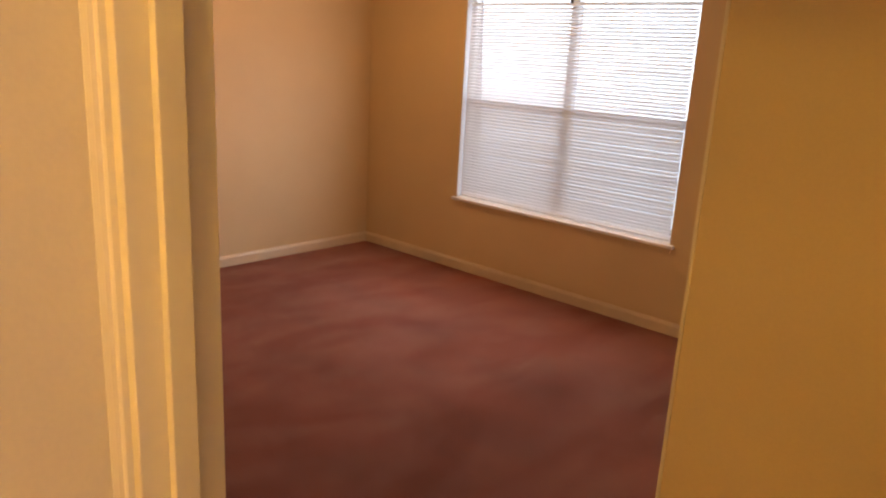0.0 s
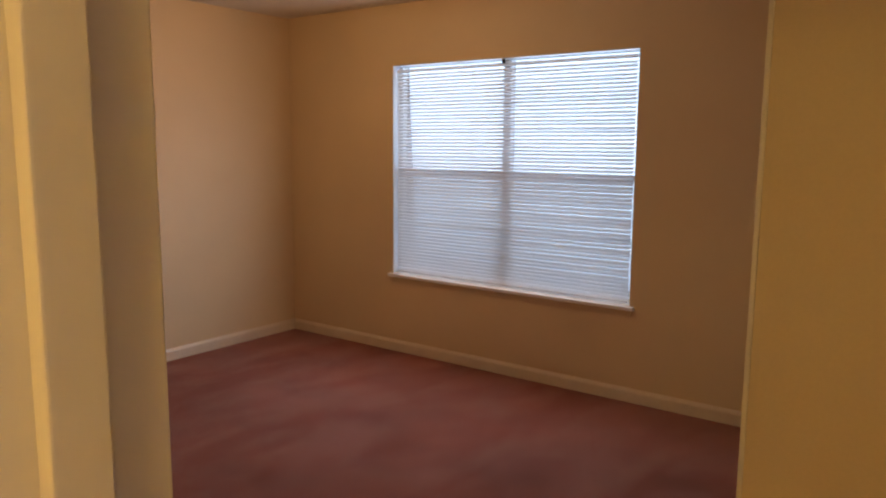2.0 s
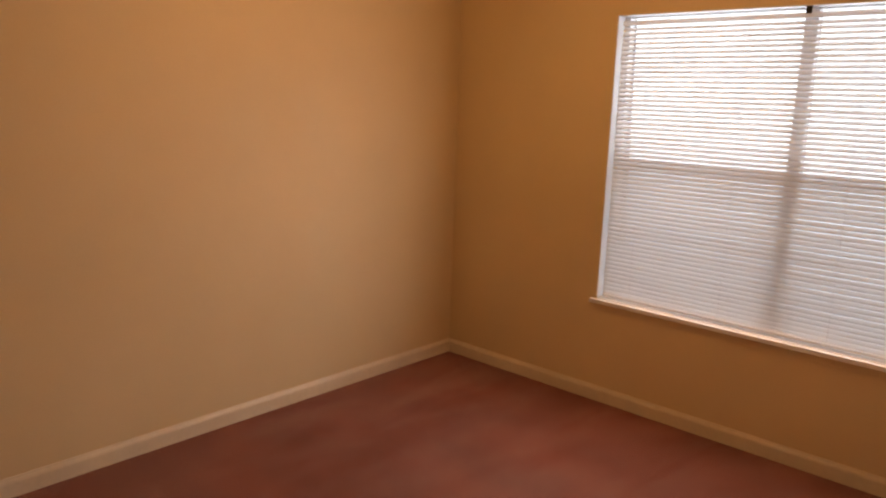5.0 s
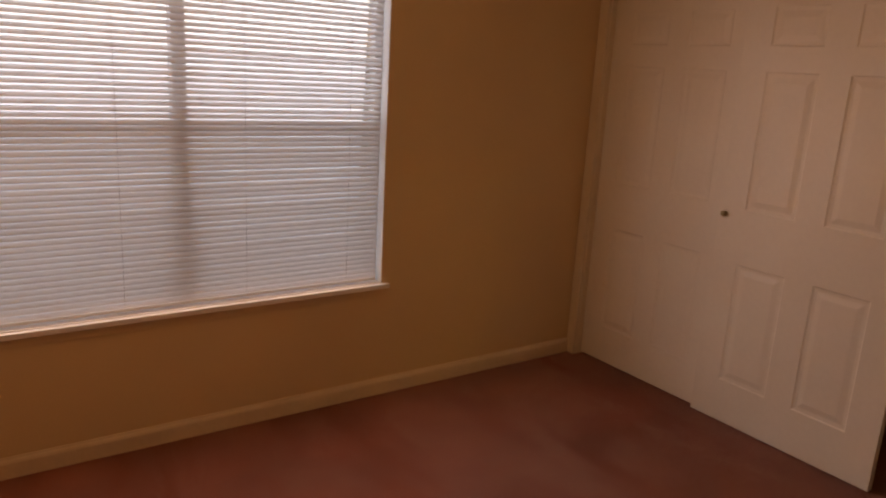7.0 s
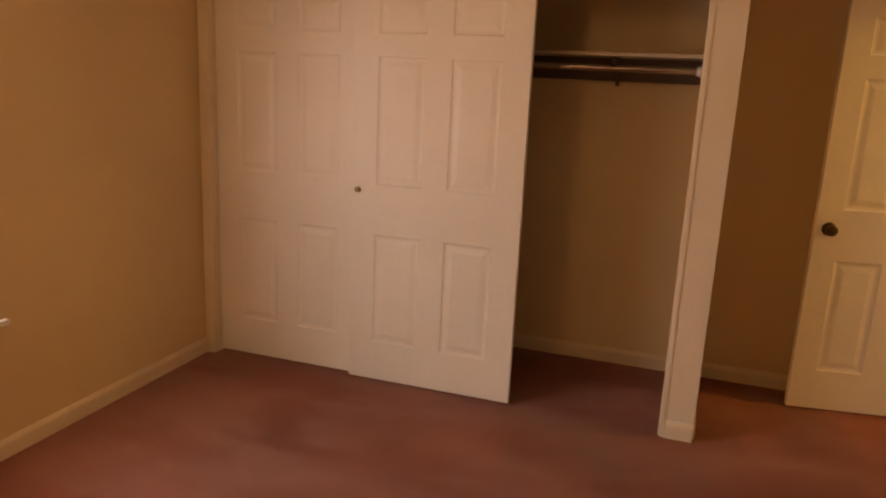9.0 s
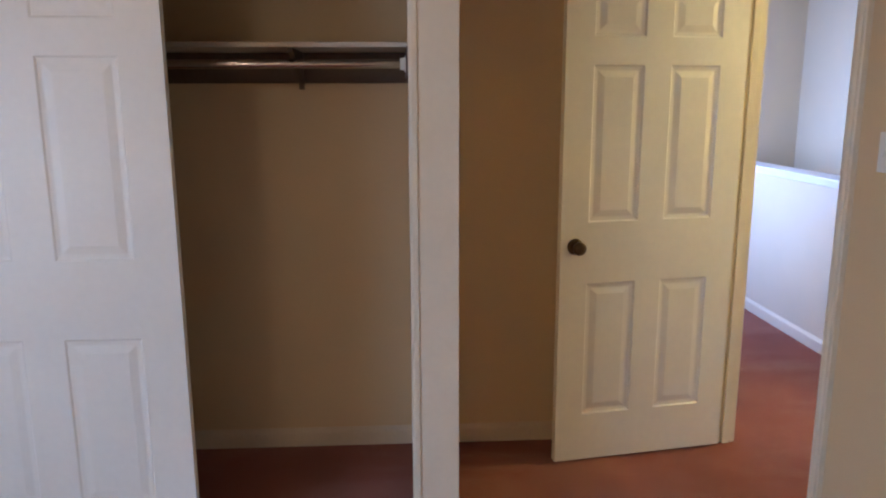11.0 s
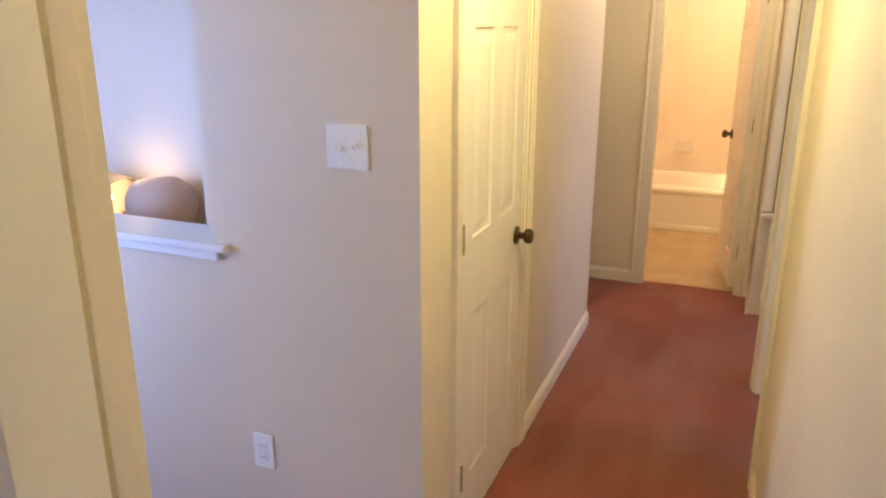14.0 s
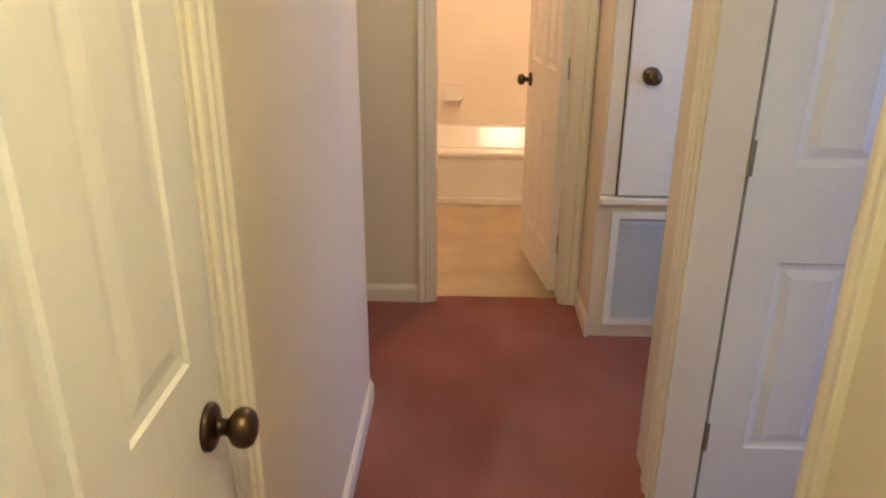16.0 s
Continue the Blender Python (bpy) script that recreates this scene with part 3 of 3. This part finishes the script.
for f in (0.09, 0.36, 0.64, 0.91):
    bm = bmesh.new()
    for dy in (-0.0128, 0.0128):
        lathe(bm, [(0.0009, WZ0 + 0.02), (0.0009, WZ1 - 0.02)], Matrix.Translation((BX0 + f * (BX1 - BX0), BY + dy, 0)), 6)
    part("ladder_cord", bm, WHITE, blind)


# ---- plates on the walls ----
def wall_plate(name, m, gangs, label, category):
    """A plate in the xz plane, facing -y before m."""
    owner = thing(name, m, label, category)
    w = 0.07 + 0.046 * (gangs - 1)
    bm = bmesh.new()
    box(bm, -w / 2, -0.006, -0.0575, w / 2, 0, 0.0575, 0.003)
    part("plate", bm, PLATE, owner)
    for g in range(gangs):
        x = (g - (gangs - 1) / 2) * 0.046
        if category == "outlet":
            for z in (-0.02, 0.02):
                bm = bmesh.new()
                box(bm, x - 0.014, -0.0085, z - 0.014, x + 0.014, -0.005, z + 0.014, 0.004)
                socket = part("socket", bm, PLATE, owner)
                for dx in (-0.005, 0.005):
                    bm = bmesh.new()
                    box(bm, x + dx - 0.001, -0.009, z - 0.003, x + dx + 0.001, -0.0083, z + 0.005)
                    part("slot", bm, DARK, socket)
        else:
            bm = bmesh.new()
            up = 1 if (g + gangs) % 2 else -1
            prism(bm, [(-0.006, -0.006), (-0.006, 0.006), (-0.018, 0.010 * up + 0.004), (-0.018, 0.010 * up - 0.004)], (x - 0.005, 0, 0), (x + 0.005, 0, 0), (0, 1, 0), (0, 0, 1))
            part("toggle", bm, PLATE, owner)
        for z in (-0.042, 0.042) if category != "outlet" else (0,):
            bm = bmesh.new()
            lathe(bm, [(0.003, 0), (0.003, 0.0075), (0.002, 0.008)], Matrix.Translation((x, 0, z)) @ pose(0, 0, 0, 90), 8)
            part("screw", bm, PLATE, owner)
    return owner


wall_plate("light_switch", Matrix.Translation((3.867, SY, 1.360)) @ pose(0, 0, 0, 0, 0, 180), 2, "white double toggle switch plate beside the bedroom door", "switch")
wall_plate("light_switch", Matrix.Translation((5.165, HY, 1.353)) @ pose(0, 0, 0, 0, 0, 180), 2, "white double toggle switch plate on the landing wall", "switch")
wall_plate("wall_outlet", Matrix.Translation((5.495, HY, 0.40)) @ pose(0, 0, 0, 0, 0, 180), 1, "white duplex outlet low on the landing wall", "outlet")

# ---- half wall cap ----
cap = thing("trim_half_wall", Matrix(), "white painted wooden cap on the half wall", "wall cap", kind="structure")
for n, s in (("cap_board", (HX1 - 0.055, HY - 0.145, HZ, 7.6, HY + 0.030, HZ + 0.022)), ("cove", (HX1 - 0.020, HY + 0.0005, HZ - 0.030, 7.6, HY + 0.016, HZ))):
    bm = bmesh.new()
    box(bm, *s, 0.004)
    part(n, bm, WHITE, cap)


# ---- stairwell sconce: two lit glass shades on a bronze plate ----
def wall_sconce(x, y, z):
    owner = thing("wall_sconce", Matrix.Translation((x, y, z)), "bronze two-light sconce with lit amber glass shades in the stairwell", "wall light")
    bm = bmesh.new()
    lathe(bm, [(0.06, 0), (0.06, 0.008), (0.045, 0.016), (0.012, 0.02)], Matrix.Translation((0, 0, -0.06)) @ pose(0, 0, 0, -90), 20)
    part("back_plate", bm, BRONZE, owner, "", True)
    bm = bmesh.new()
    lathe(bm, [(0.006, -0.10), (0.010, -0.08), (0.008, 0.03), (0.014, 0.045), (0.012, 0.062), (0.004, 0.075)], Matrix.Translation((0, 0.09, 0)), 14)
    part("finial", bm, BRONZE, owner, "", True)
    bm = bmesh.new()
    lathe(bm, [(0.007, 0.015), (0.007, 0.09)], Matrix.Translation((0, 0, -0.07)) @ pose(0, 0, 0, -90), 8)
    part("arm", bm, BRONZE, owner)
    for sx in (-1, 1):
        bm = bmesh.new()
        lathe(bm, [(0.006, 0), (0.006, 0.11)], Matrix.Translation((0, 0.09, -0.07)) @ pose(0, 0, 0, 0, 90 * sx), 8)
        part("arm", bm, BRONZE, owner)
        # bell of frosted amber glass, its mouth turned to the middle
        m = Matrix.Translation((0.185 * sx, 0.14, 0.005)) @ pose(0, 0, 0, 0, 68 * sx) @ Matrix.Scale(1.2, 4)
        bm = bmesh.new()
        lathe(bm, [(0.004, 0.080), (0.02, 0.078), (0.055, 0.062), (0.078, 0.03), (0.090, -0.01), (0.098, -0.05), (0.104, -0.085), (0.099, -0.085), (0.092, -0.05), (0.084, -0.012), (0.072, 0.025), (0.05, 0.054), (0.02, 0.068), (0.004, 0.070)], m, 24)
        part("shade", bm, BOWL, owner, "frosted amber glass shade", True)
        bm = bmesh.new()
        lathe(bm, [(0.010, 0.050), (0.016, 0.015), (0.030, -0.02), (0.026, -0.045), (0.004, -0.060)], m, 14)
        part("bulb", bm, BULB, owner, "lit bulb", True)


wall_sconce(SCX, -5.55, SCZ)


# ---- ceiling lights ----
def dome_light(x, y, label, glow):
    owner = thing("ceiling_light", Matrix.Translation((x, y, H)), label, "ceiling light")
    bm = bmesh.new()
    lathe(bm, [(0.15, -0.001), (0.15, -0.02), (0.14, -0.028), (0.13, -0.028)], Matrix(), 28)
    part("base", bm, BRONZE, owner, "", True)
    bm = bmesh.new()
    lathe(bm, [(0.125, -0.028), (0.12, -0.040), (0.095, -0.056), (0.055, -0.066), (0.01, -0.070)], Matrix(), 28)
    part("dome", bm, glow, owner, "frosted glass dome", True)


dome_light(LAMPX, LAMPY, "lit frosted dome light on the hall ceiling", HALLGLOW)
dome_light(4.53, -7.45, "lit frosted dome light at the end of the hall", HALLGLOW)
dome_light(1.37, -1.35, "frosted dome light on the bedroom ceiling", ROOMGLOW)

# ---- utility closet with return grille ----
util = thing("utility_closet_door", Matrix(), "white utility closet door above a return grille", "utility door")
bm = bmesh.new()
box(bm, 3.46, HVY + 0.002, 0.632, 4.045, HVY + 0.030, 2.03, 0.003)
part("leaf", bm, DOOR, util)
# added near-black sheet behind the leaf; its colour paints the gap's shade
bm = bmesh.new()
box(bm, 3.455, HVY + 0.0005, 0.624, 4.051, HVY + 0.0018, 2.034)
part("gap_shade_sheet", bm, DARK, util, "near-black sheet painting the shade in the gap round the leaf")
m = Matrix.Translation((3.965, HVY + 0.030, 1.09)) @ pose(0, 0, 0, -90)
bm = bmesh.new()
lathe(bm, KNOB, m, 20)
part("knob", bm, BRONZE, util, "dark bronze round knob", True)
trim = thing("trim_utility", Matrix(), "white painted trim and ledge round the utility closet", "door casing", kind="structure")
for n, s in (("side_board", (4.052, HVY + 0.001, 0.632, 4.108, HVY + 0.018, 2.09)), ("ledge", (3.35, HVY + 0.001, 0.598, 4.112, HVY + 0.045, 0.622)), ("head_board", (3.40, HVY + 0.001, 2.036, 4.052, HVY + 0.018, 2.09)), ("side_board", (3.40, HVY + 0.001, 0.632, 3.454, HVY + 0.018, 2.036))):
    bm = bmesh.new()
    box(bm, *s, 0.003)
    part(n, bm, TRIM, trim)
grille = thing("return_air_grille", Matrix(), "white louvred return air grille below a ledge", "vent")
for s in ((3.45, HVY + 0.001, 0.06, 3.48, HVY + 0.014, 0.56), (4.025, HVY + 0.001, 0.06, 4.055, HVY + 0.014, 0.56), (3.48, HVY + 0.001, 0.53, 4.025, HVY + 0.014, 0.56), (3.48, HVY + 0.001, 0.06, 4.025, HVY + 0.014, 0.09)):
    bm = bmesh.new()
    box(bm, *s, 0.002)
    part("frame", bm, PLATE, grille)
bm = bmesh.new()
box(bm, 3.48, HVY + 0.001, 0.09, 4.025, HVY + 0.003, 0.53)
part("backing", bm, GREY, grille)
bm = bmesh.new()
prism(bm, [(0, 0), (0.012, -0.012), (0.013, -0.011), (0.001, 0.001)], (3.48, 0, 0), (4.025, 0, 0), (0, 1, 0), (0, 0, 1))
louvre = mesh_of(bm, "louvre", LOUVRE)
for i in range(26):
    ob = new("louvre", louvre)
    ob.matrix_world = pose(0, HVY + 0.004, 0.106 + 0.0165 * i)
    ob.parent = grille

# ---- bathroom ----
tub = thing("bathtub", Matrix(), "cream enamel bathtub with a plain apron", "bathtub")
bm = bmesh.new()
box(bm, 3.6, TY - 0.03, 0.0, 5.47, TY, 0.315, 0.006)
box(bm, 3.6, TY, 0.0, 5.47, TY + 0.012, 0.045, 0.004)
part("apron", bm, TUB, tub)
bm = bmesh.new()
loops = []
for inset, z, r in ((0.0, 0.300, 0.03), (-0.012, 0.330, 0.03), (0.0, 0.352, 0.03), (0.02, 0.362, 0.04), (0.06, 0.362, 0.1), (0.08, 0.345, 0.12), (0.12, 0.15, 0.15), (0.2, 0.09, 0.16)):
    x0, x1, y0, y1 = 3.6 + inset, 5.47 - inset, -10.29 + inset, TY - inset
    ring = []
    for cx, cy, a0 in ((x1 - r, y1 - r, 0), (x0 + r, y1 - r, 90), (x0 + r, y0 + r, 180), (x1 - r, y0 + r, 270)):
        for k in range(5):
            a = radians(a0 + 22.5 * k)
            ring.append(bm.verts.new((cx + r * math.cos(a), cy + r * math.sin(a), z)))
    loops.append(ring)
for a, b in zip(loops, loops[1:]):
    for i in range(len(a)):
        bm.faces.new((a[i], a[(i + 1) % len(a)], b[(i + 1) % len(b)], b[i]))
bm.faces.new(loops[-1])
part("basin", bm, TUB, tub, "", True)
dish = thing("soap_dish", Matrix.Translation((4.745, -10.278, 0.545)), "white ceramic soap dish set in the tiled wall", "soap dish")
for n, s in (("back_plate", (-0.075, -0.002, -0.01, 0.075, 0.010, 0.075)), ("tray", (-0.07, 0.010, -0.01, 0.07, 0.075, 0.012)), ("lip", (-0.07, 0.067, 0.012, 0.07, 0.075, 0.024))):
    bm = bmesh.new()
    box(bm, *s, 0.004)
    part(n, bm, TUB, dish)

# ---- outside the window ----
boxes("ground", GRASS, "pale dry lawn outside the window reaching the horizon", "lawn", (-400, -400, -3.0, 400, 900, -2.9))
house = thing("neighbour_house", Matrix(), "grey sided neighbouring house with a dark roof", "house")
bm = bmesh.new()
box(bm, -14, 8.0, -2.9, 0.55, 16, 2.55)
part("wall", bm, SIDING, house)
bm = bmesh.new()
for i in range(27):
    prism(bm, [(0, 0), (0.02, 0), (0.006, 0.2), (0, 0.2)], (-14, 8.0, -2.9 + 0.2 * i), (0.55, 8.0, -2.9 + 0.2 * i), (0, -1, 0), (0, 0, 1))
part("siding", bm, SIDING, house)
bm = bmesh.new()
prism(bm, [(-0.5, 0), (4.0, 2.2), (8.5, 0), (8.5, -0.15), (-0.5, -0.15)], (-14.4, 8.0, 2.65), (0.95, 8.0, 2.65), (0, 1, 0), (0, 0, 1))
part("roof", bm, ROOFING, house)
for x in (-4.6, -1.6):
    bm = bmesh.new()
    box(bm, x, 7.95, -0.4, x + 1.1, 8.02, 1.1, 0.01)
    w = part("window", bm, VINYL, house)
    bm = bmesh.new()
    box(bm, x + 0.08, 7.94, -0.32, x + 1.02, 7.955, 1.02)
    part("pane", bm, GREY, w)
fence = thing("fence", Matrix(), "weathered board fence between the yards", "fence")
bm = bmesh.new()
box(bm, 0, 0, 0, 0.14, 0.02, 1.8, 0.003)
board = mesh_of(bm, "board", FENCE)
for i in range(100):
    ob = new("board", board)
    ob.matrix_world = pose(-8 + 0.15 * i, 5.2 + random.uniform(-0.004, 0.004), -2.9 + random.uniform(-0.01, 0.02))
    ob.parent = fence
for z in (-2.5, -1.5):
    bm = bmesh.new()
    box(bm, -8, 5.221, z, 7, 5.26, z + 0.09)
    part("rail", bm, FENCE, fence)
